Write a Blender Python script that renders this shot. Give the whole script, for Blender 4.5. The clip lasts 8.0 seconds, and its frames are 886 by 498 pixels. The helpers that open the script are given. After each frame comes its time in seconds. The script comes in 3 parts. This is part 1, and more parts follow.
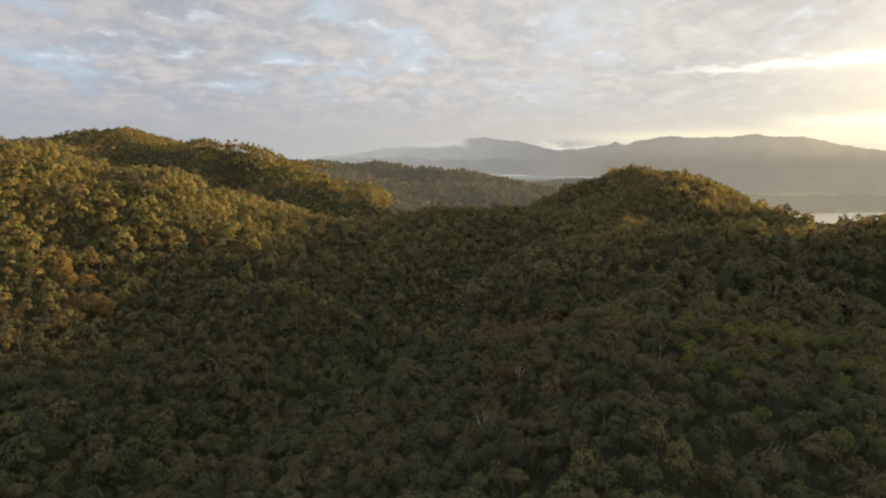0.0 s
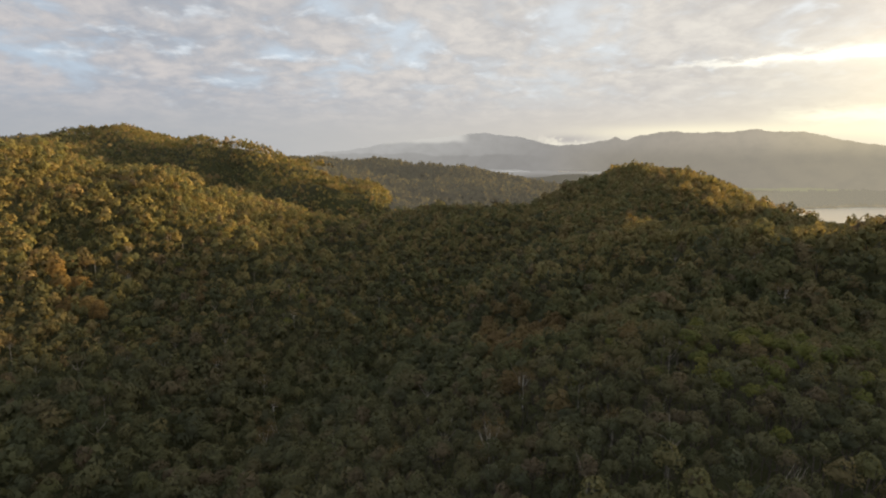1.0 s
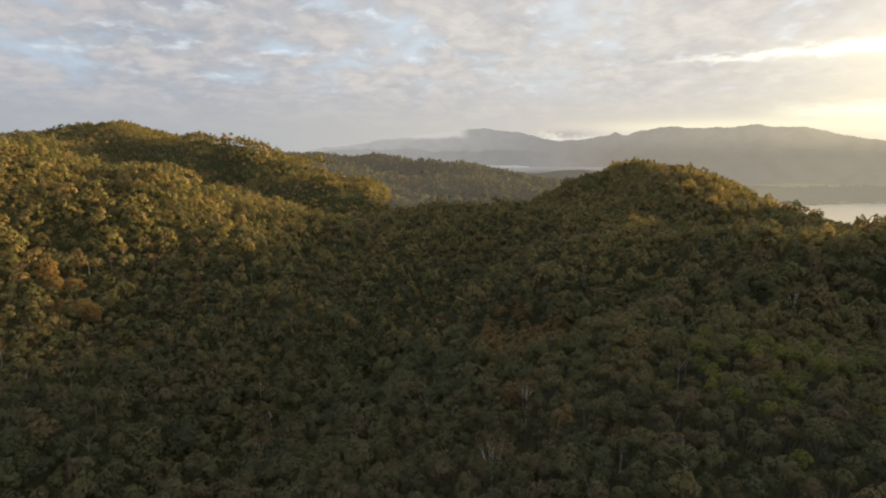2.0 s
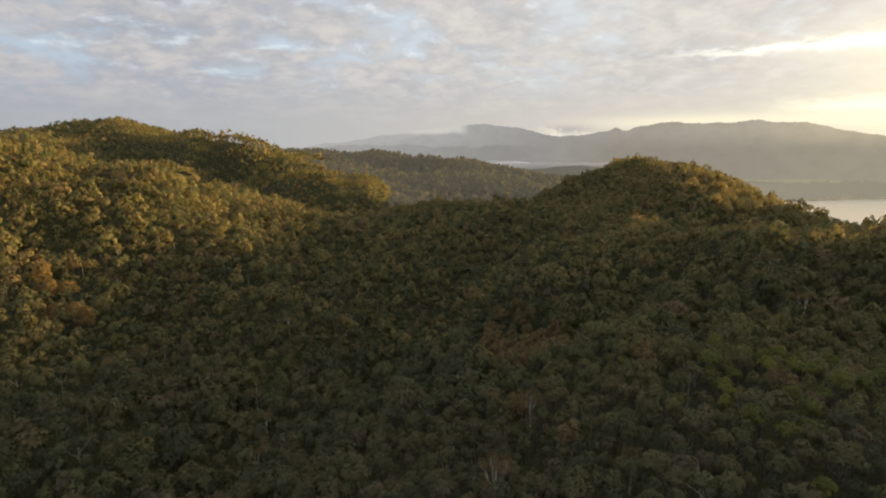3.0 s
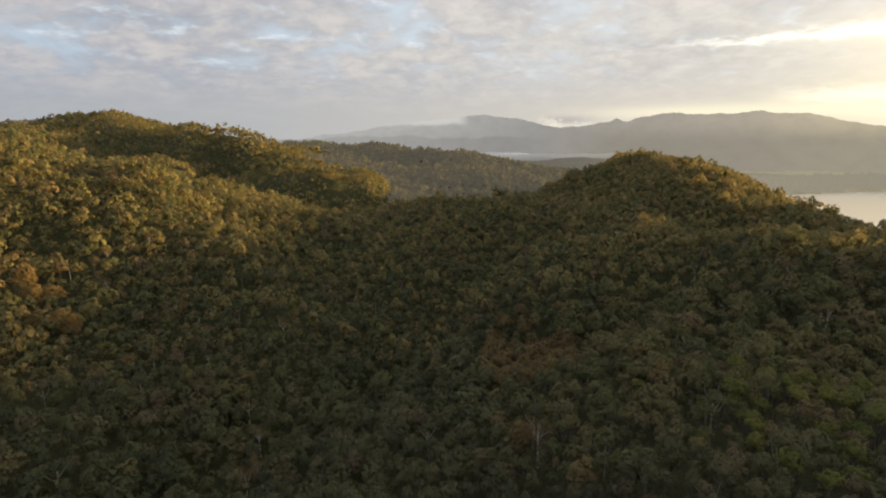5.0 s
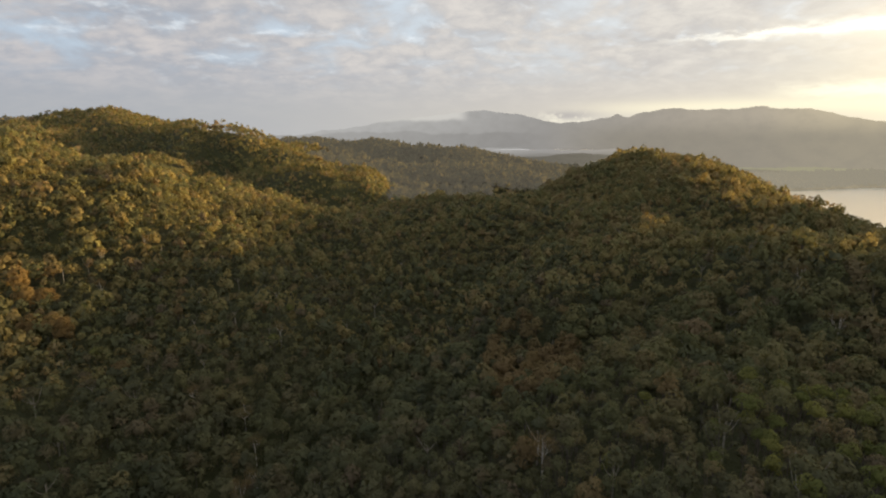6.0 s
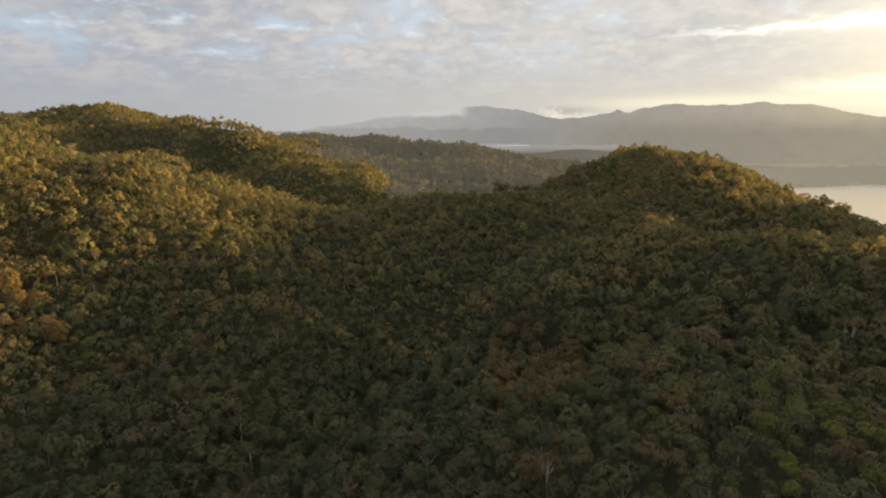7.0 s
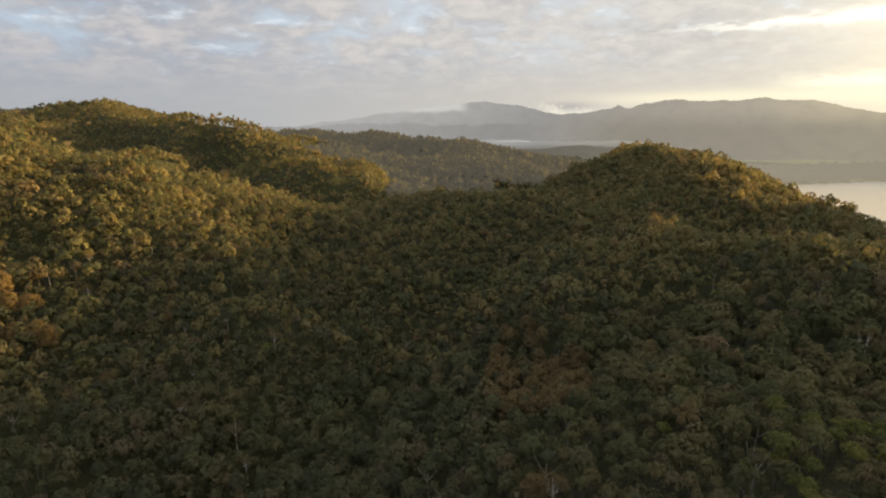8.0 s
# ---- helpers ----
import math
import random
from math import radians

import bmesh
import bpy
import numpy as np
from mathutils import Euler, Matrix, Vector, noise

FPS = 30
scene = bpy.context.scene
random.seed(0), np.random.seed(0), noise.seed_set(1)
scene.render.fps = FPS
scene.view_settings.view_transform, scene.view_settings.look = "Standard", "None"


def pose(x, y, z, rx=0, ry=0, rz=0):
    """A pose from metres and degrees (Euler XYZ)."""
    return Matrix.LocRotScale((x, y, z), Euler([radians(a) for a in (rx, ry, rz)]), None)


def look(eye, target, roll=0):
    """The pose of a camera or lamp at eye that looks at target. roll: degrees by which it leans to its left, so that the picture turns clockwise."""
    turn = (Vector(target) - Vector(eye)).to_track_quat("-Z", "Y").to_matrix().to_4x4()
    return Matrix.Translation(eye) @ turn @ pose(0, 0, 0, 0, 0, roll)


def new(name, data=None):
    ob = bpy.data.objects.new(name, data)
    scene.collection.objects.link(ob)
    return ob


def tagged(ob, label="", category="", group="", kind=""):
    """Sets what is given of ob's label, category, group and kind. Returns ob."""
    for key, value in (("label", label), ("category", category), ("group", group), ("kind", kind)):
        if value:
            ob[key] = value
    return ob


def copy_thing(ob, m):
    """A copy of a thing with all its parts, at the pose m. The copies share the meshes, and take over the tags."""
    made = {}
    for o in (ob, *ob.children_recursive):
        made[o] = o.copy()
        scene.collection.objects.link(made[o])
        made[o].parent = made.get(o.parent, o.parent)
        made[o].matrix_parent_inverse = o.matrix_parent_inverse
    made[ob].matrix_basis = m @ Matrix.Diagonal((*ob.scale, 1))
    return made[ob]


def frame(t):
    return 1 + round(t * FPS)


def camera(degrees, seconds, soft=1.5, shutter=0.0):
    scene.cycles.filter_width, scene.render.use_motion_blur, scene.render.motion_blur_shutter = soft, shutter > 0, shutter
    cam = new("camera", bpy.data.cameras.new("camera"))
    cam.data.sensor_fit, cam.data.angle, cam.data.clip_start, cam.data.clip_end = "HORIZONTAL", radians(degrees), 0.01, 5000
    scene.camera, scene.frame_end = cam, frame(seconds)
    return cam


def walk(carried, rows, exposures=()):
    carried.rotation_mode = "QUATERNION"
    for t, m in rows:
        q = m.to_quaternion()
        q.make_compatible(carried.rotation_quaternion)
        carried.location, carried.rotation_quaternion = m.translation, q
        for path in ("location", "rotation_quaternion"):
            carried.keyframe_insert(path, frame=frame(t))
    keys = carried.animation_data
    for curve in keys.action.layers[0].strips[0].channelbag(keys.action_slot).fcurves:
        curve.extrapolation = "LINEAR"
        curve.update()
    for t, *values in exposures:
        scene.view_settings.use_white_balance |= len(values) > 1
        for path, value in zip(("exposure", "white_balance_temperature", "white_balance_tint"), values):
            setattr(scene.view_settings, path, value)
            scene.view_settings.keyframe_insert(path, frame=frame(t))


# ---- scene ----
cam = camera(81.4, 8.0, soft=2.1)

# The flight: about 6 m/s ahead and 2 m/s up, the camera tilting down on the way.
PATH = [
    (0.0, pose(0.00, 0.00, 150.00, 80.000, 0.000, 0.000)),
    (0.5, pose(-0.11, 3.11, 151.05, 79.751, 0.056, -0.027)),
    (1.0, pose(-0.21, 6.21, 152.11, 79.502, 0.107, -0.052)),
    (1.5, pose(-0.31, 9.31, 153.16, 79.253, 0.151, -0.074)),
    (2.0, pose(-0.39, 12.41, 154.22, 79.005, 0.190, -0.094)),
    (2.5, pose(-0.46, 15.51, 155.28, 78.757, 0.224, -0.111)),
    (3.0, pose(-0.53, 18.61, 156.34, 78.510, 0.253, -0.126)),
    (3.5, pose(-0.59, 21.71, 157.39, 78.263, 0.277, -0.138)),
    (4.0, pose(-0.65, 24.82, 158.44, 78.017, 0.297, -0.149)),
    (4.5, pose(-0.70, 27.93, 159.49, 77.771, 0.313, -0.157)),
    (5.0, pose(-0.75, 31.05, 160.52, 77.527, 0.326, -0.163)),
    (5.5, pose(-0.80, 34.18, 161.55, 77.284, 0.336, -0.167)),
    (6.0, pose(-0.85, 37.32, 162.56, 77.042, 0.342, -0.169)),
    (6.5, pose(-0.90, 40.47, 163.56, 76.801, 0.346, -0.169)),
    (7.0, pose(-0.95, 43.63, 164.55, 76.562, 0.347, -0.167)),
    (7.5, pose(-1.00, 46.81, 165.53, 76.324, 0.347, -0.164)),
    (8.0, pose(-1.06, 50.00, 166.48, 76.088, 0.345, -0.159)),
]
walk(cam, PATH, [(0.0, 1.5), (8.0, 1.5)])

# ---------------------------------------------------------------- light
SUN_AZ, SUN_EL = 64.0, 6.45          # degrees right of the flight, degrees above the horizon


def direction(az, el):
    a, e = radians(az), radians(el)
    return Vector((math.sin(a) * math.cos(e), math.cos(a) * math.cos(e), math.sin(e)))


sun = new("sun", bpy.data.lights.new("sun", "SUN"))
sun.data.energy, sun.data.angle, sun.data.color = 4.6, radians(3.4), (1.0, 0.655, 0.255)
sun.matrix_world = look(direction(SUN_AZ, SUN_EL) * 500, (0, 0, 0))


class Nodes:
    """Short-hand for building node trees."""

    def __init__(self, tree):
        self.tree = tree
        tree.nodes.clear()

    def add(self, kind, **values):
        n = self.tree.nodes.new(kind)
        for k, v in values.items():
            setattr(n, k, v)
        return n

    def put(self, socket, value):
        if isinstance(value, bpy.types.NodeSocket):
            self.tree.links.new(value, socket)
        else:
            socket.default_value = value

    def m(self, op, a, b=0.0, c=0.0, clamp=False):
        n = self.add("ShaderNodeMath", operation=op, use_clamp=clamp)
        for i, v in enumerate((a, b, c)):
            self.put(n.inputs[i], v)
        return n.outputs[0]

    def smooth(self, x, lo, hi, to_lo=0.0, to_hi=1.0):
        n = self.add("ShaderNodeMapRange", interpolation_type="SMOOTHSTEP")
        for i, v in enumerate((x, lo, hi, to_lo, to_hi)):
            self.put(n.inputs[i], v)
        return n.outputs[0]

    def mix(self, f, a, b, blend="MIX"):
        n = self.add("ShaderNodeMix", data_type="RGBA", blend_type=blend)
        self.put(n.inputs[0], f)
        for i, v in ((6, a), (7, b)):
            self.put(n.inputs[i], v if isinstance(v, bpy.types.NodeSocket) else (*v, 1))
        return n.outputs[2]

    def noise(self, where, scale, detail=4.0, rough=0.55, distort=0.0):
        n = self.add("ShaderNodeTexNoise")
        self.put(n.inputs["Vector"], where)
        for k, v in (("Scale", scale), ("Detail", detail), ("Roughness", rough), ("Distortion", distort)):
            n.inputs[k].default_value = v
        return n.outputs["Fac"]

    def xyz(self, x, y, z):
        n = self.add("ShaderNodeCombineXYZ")
        for i, v in enumerate((x, y, z)):
            self.put(n.inputs[i], v)
        return n.outputs[0]

    def split(self, v):
        n = self.add("ShaderNodeSeparateXYZ")
        self.put(n.inputs[0], v)
        return n.outputs

    def ramp(self, f, stops):
        n = self.add("ShaderNodeValToRGB")
        while len(n.color_ramp.elements) < len(stops):
            n.color_ramp.elements.new(0.5)
        for e, (p, c) in zip(n.color_ramp.elements, stops):
            e.position, e.color = p, (*c, 1)
        self.put(n.inputs[0], f)
        return n.outputs[0]


# Broken low cloud over a clear sky, with the evening glow near the sun.
world = bpy.data.worlds.new("world")
scene.world = world
world.use_nodes = True
w = Nodes(world.node_tree)
ray_dir = w.add("ShaderNodeTexCoord").outputs["Generated"]
dx, dy, dz = w.split(ray_dir)
flat = w.m("ADD", w.m("MAXIMUM", dz, 0.0), 0.27)
deck = w.xyz(w.m("DIVIDE", dx, flat), w.m("DIVIDE", dy, flat), 0.0)
az = w.m("MULTIPLY", w.m("ARCTAN2", dx, dy), 57.2958)
el = w.m("MULTIPLY", w.m("ARCSINE", dz), 57.2958)
billow = w.noise(deck, 3.9, 8, 0.56, 0.35)
broad = w.noise(deck, 1.4, 3, 0.5, 0.1)
tuft = w.noise(deck, 11.0, 6, 0.6, 0.4)
clear = w.add("ShaderNodeTexSky", sky_type="NISHITA")
clear.sun_disc, clear.sun_elevation, clear.sun_rotation = False, radians(SUN_EL), radians(SUN_AZ)
side = w.smooth(az, -42.0, 46.0)
higher = w.smooth(el, 2.0, 10.0)
# grey undersides, paler tops that the sun reaches, rifts of clear sky
under = w.mix(side, (0.350, 0.378, 0.432), (0.60, 0.565, 0.525))
lit = w.mix(side, (0.580, 0.551, 0.545), (0.80, 0.757, 0.68))
fold = w.smooth(w.m("ADD", w.m("MULTIPLY", billow, 0.62), w.m("MULTIPLY", tuft, 0.38)), 0.38, 0.68)
cloud = w.mix(w.m("ADD", 0.30, w.m("MULTIPLY", w.m("SUBTRACT", fold, 0.30), w.smooth(el, 1.0, 9.0, 0.35, 1.0))), under, lit)
rift = w.smooth(w.m("ADD", w.m("MULTIPLY", billow, 0.55), w.m("MULTIPLY", broad, 0.45)), 0.53, 0.36)
rift = w.m("MULTIPLY", rift, w.smooth(el, 3.5, 9.0))
blue = w.mix(1.0, clear.outputs[0], (0.10, 0.10, 0.10), "MULTIPLY")
blue = w.mix(0.88, blue, w.mix(side, (0.56, 0.69, 0.83), (0.86, 0.88, 0.88)))
sky = w.mix(w.m("MULTIPLY", rift, 0.85), cloud, blue)
spark = w.m("MULTIPLY", w.smooth(w.noise(deck, 8.0, 3, 0.55, 0.3), 0.50, 0.74), w.smooth(billow, 0.58, 0.40))
sky = w.mix(w.m("MULTIPLY", w.m("MULTIPLY", spark, higher), 0.55), sky, (0.90, 0.96, 1.0))
haze = w.mix(side, (0.385, 0.405, 0.430), (0.72, 0.65, 0.54))
sky = w.mix(w.smooth(el, 6.5, 1.0, 0.0, 0.85), sky, haze)
glow = w.m("EXPONENT", w.m("MULTIPLY", -1.0, w.m("ADD",
    w.m("POWER", w.m("DIVIDE", w.m("SUBTRACT", az, 52.0), 17.0), 2.0),
    w.m("POWER", w.m("DIVIDE", w.m("SUBTRACT", el, 3.0), 5.0), 2.0))))
sky = w.mix(w.m("MULTIPLY", glow, 0.6), sky, (1.15, 1.04, 0.72))


def bell(x, mid, width):
    return w.m("EXPONENT", w.m("MULTIPLY", -1.0, w.m("POWER", w.m("DIVIDE", w.m("SUBTRACT", x, mid), width), 2.0)))


wisp = w.m("MULTIPLY", w.m("SUBTRACT", tuft, 0.5), 1.6)
halo = w.m("MULTIPLY", bell(el, 8.0, 1.7), w.smooth(az, 24.0, 42.0))
sky = w.mix(w.m("MULTIPLY", halo, 0.40), sky, (1.16, 1.06, 0.84))
streak = w.m("MULTIPLY", bell(el, w.m("ADD", 8.25, wisp), w.smooth(az, 22.0, 40.0, 0.18, 0.50)), w.smooth(az, 18.0, 36.0))
sky = w.mix(w.m("MULTIPLY", streak, 0.9), sky, (1.35, 1.30, 1.12))
low = w.m("MULTIPLY", bell(el, w.m("ADD", 3.2, wisp), 0.55), w.smooth(az, 30.0, 37.0))
sky = w.mix(w.m("MULTIPLY", low, 0.75), sky, (1.25, 1.18, 0.88))
rim = w.m("MULTIPLY", bell(el, 2.05, 0.75), w.smooth(az, 9.0, 26.0))
sky = w.mix(w.m("MULTIPLY", rim, 0.55), sky, (1.15, 1.05, 0.74))
pale = w.m("MULTIPLY", bell(el, 0.9, 0.8), bell(az, 13.0, 3.5))
sky = w.mix(w.m("MULTIPLY", pale, 0.6), sky, (0.95, 0.90, 0.74))
puffs = w.m("MULTIPLY", w.m("MULTIPLY", bell(el, 1.45, 0.50), bell(az, 13.2, 3.0)), w.smooth(w.noise(w.xyz(az, w.m("MULTIPLY", el, 1.6), 5.0), 0.9, 5, 0.6), 0.36, 0.48))
sky = w.mix(w.m("MULTIPLY", puffs, 0.95), sky, (0.47, 0.445, 0.42))
off_sun = w.add("ShaderNodeVectorMath", operation="DISTANCE")
w.put(off_sun.inputs[0], ray_dir)
off_sun.inputs[1].default_value = direction(SUN_AZ, SUN_EL)
aureole = w.m("EXPONENT", w.m("MULTIPLY", -1.0, w.m("POWER", w.m("DIVIDE", off_sun.outputs["Value"], 0.23), 2.0)))
sky = w.mix(aureole, sky, (4.6, 3.3, 1.6))
back = w.add("ShaderNodeBackground")
w.put(back.inputs[0], sky)
back.inputs[1].default_value = 0.383
w.put(w.add("ShaderNodeOutputWorld").inputs[0], back.outputs[0])


# ---------------------------------------------------------------- materials
def material(name):
    mat = bpy.data.materials.new(name)
    mat.use_nodes = True
    return mat, Nodes(mat.node_tree)


def finish(n, shader):
    n.put(n.add("ShaderNodeOutputMaterial").inputs[0], shader)


def principled(n, color, rough, spec=0.3):
    p = n.add("ShaderNodeBsdfPrincipled")
    n.put(p.inputs["Base Color"], color if isinstance(color, bpy.types.NodeSocket) else (*color, 1))
    n.put(p.inputs["Roughness"], rough)
    p.inputs["Specular IOR Level"].default_value = spec
    return p


def leaf_material(name, stops, air=None, patchy=1.0):
    """Foliage: a colour for each tree, paler and darker sprays, dry and lush stretches of the slope; air adds a glow
    for haze.
    """
    mat, n = material(name)
    tint = n.add("ShaderNodeAttribute", attribute_name="tint").outputs["Fac"]
    rnd = n.add("ShaderNodeObjectInfo").outputs["Random"]
    geo = n.add("ShaderNodeNewGeometry")
    tree_colour = n.ramp(n.m("FRACT", n.m("ADD", tint, rnd)), stops)
    patch = n.noise(geo.outputs["Position"], 0.011, 3, 0.5)
    col = n.mix(n.smooth(patch, 0.46, 0.68, 0.0, 0.22 * patchy), tree_colour, (0.098, 0.081, 0.046))
    col = n.mix(n.smooth(n.noise(geo.outputs["Position"], 0.024, 2, 0.5), 0.5, 0.7, 0.0, 0.25 * patchy), col, (0.060, 0.072, 0.038))
    spray = n.m("ADD", 0.83, n.m("MULTIPLY", geo.outputs["Random Per Island"], 0.34))
    col = n.mix(1.0, col, n.xyz(spray, spray, spray), "MULTIPLY")
    p = principled(n, col, 0.75, 0.0 if air else 0.05)
    thin = n.add("ShaderNodeBsdfTranslucent")
    n.put(thin.inputs[0], n.mix(0.35 * patchy, n.mix(1.0, col, (1.05, 1.02, 0.92), "MULTIPLY"), (0.07, 0.058, 0.017)))
    both = n.add("ShaderNodeAddShader")
    n.put(both.inputs[0], p.outputs[0])
    n.put(both.inputs[1], thin.outputs[0])
    # painted haze: an even glow laid over the leaves
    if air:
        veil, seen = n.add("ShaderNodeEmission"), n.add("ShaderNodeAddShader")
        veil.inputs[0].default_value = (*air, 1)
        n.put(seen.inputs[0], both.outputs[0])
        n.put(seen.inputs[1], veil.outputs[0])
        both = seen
    finish(n, both.outputs[0])
    return mat


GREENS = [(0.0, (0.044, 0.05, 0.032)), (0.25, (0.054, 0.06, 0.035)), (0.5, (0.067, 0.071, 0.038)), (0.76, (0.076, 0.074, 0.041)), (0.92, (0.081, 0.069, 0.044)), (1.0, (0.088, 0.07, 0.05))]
# Olive and moss are paler than the greens, with haze put into the tint.
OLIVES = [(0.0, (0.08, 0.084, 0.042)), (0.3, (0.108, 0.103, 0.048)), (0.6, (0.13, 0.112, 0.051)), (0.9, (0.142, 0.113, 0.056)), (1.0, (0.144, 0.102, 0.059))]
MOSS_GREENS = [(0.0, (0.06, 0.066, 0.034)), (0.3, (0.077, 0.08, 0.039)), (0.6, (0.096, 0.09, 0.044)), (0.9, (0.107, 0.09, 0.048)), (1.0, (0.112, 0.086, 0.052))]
# Dark base colours, since the far woods also get a painted haze glow.
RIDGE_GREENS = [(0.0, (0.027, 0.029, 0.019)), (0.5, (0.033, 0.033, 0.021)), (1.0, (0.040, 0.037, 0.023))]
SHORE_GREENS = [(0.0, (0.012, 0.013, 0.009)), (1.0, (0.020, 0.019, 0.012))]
BROWNS = [(0.0, (0.088, 0.065, 0.035)), (0.4, (0.099, 0.072, 0.037)), (0.7, (0.107, 0.08, 0.039)), (1.0, (0.111, 0.086, 0.043))]
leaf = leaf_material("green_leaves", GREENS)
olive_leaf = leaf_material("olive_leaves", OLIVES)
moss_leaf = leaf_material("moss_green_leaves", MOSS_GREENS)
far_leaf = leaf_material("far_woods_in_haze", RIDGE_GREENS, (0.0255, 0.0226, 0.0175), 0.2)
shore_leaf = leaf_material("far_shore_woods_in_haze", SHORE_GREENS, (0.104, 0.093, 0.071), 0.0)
dry_leaf = leaf_material("dry_brown_leaves", BROWNS)
# dry browns brightened, the sun on the large trees put into the colour
golden_leaf = leaf_material("golden_brown_leaves", [(0.0, (0.100, 0.070, 0.032)), (0.6, (0.112, 0.081, 0.036)), (1.0, (0.122, 0.092, 0.042))], None, 0.3)
fresh_leaf = leaf_material("fresh_yellow_green_leaves", [(0.0, (0.066, 0.078, 0.025)), (0.6, (0.086, 0.092, 0.028)), (1.0, (0.108, 0.108, 0.032))], None, 0.3)

def bark_material(name, dark, mid, light):
    mat, n = material(name)
    pos = n.add("ShaderNodeNewGeometry").outputs["Position"]
    finish(n, principled(n, n.ramp(n.noise(pos, 1.7, 5, 0.6), [(0.3, dark), (0.6, mid), (0.8, light)]), 0.85, 0.2).outputs[0])
    return mat


bark = bark_material("grey_brown_bark", (0.07, 0.06, 0.048), (0.14, 0.122, 0.10), (0.24, 0.215, 0.18))
pale_bark = bark_material("pale_bark", (0.36, 0.33, 0.28), (0.60, 0.56, 0.50), (0.70, 0.66, 0.60))
stem_bark = bark_material("grey_stem_bark", (0.20, 0.175, 0.14), (0.36, 0.33, 0.28), (0.50, 0.46, 0.40))

soil, n = material("forest_floor")
pos = n.add("ShaderNodeNewGeometry").outputs["Position"]
col = n.ramp(n.noise(pos, 0.35, 6, 0.65), [(0.3, (0.035, 0.040, 0.020)), (0.55, (0.060, 0.060, 0.030)), (0.8, (0.095, 0.080, 0.045))])
col = n.mix(n.smooth(n.noise(pos, 0.012, 3, 0.5), 0.4, 0.65, 0.0, 0.6), col, (0.050, 0.055, 0.022))
p = principled(n, col, 0.9, 0.15)
b = n.add("ShaderNodeBump")
b.inputs["Strength"].default_value, b.inputs["Distance"].default_value = 0.8, 2.0
n.put(b.inputs["Height"], n.noise(pos, 0.25, 5, 0.6))
n.put(p.inputs["Normal"], b.outputs[0])
finish(n, p.outputs[0])

water_mat, n = material("bay_water")
pos = n.add("ShaderNodeNewGeometry").outputs["Position"]
p = principled(n, (0.55, 0.51, 0.40), 0.36, 1.0)
b = n.add("ShaderNodeBump")
b.inputs["Strength"].default_value, b.inputs["Distance"].default_value = 0.5, 0.5
n.put(b.inputs["Height"], n.noise(pos, 0.35, 4, 0.6))
n.put(p.inputs["Normal"], b.outputs[0])
finish(n, p.outputs[0])

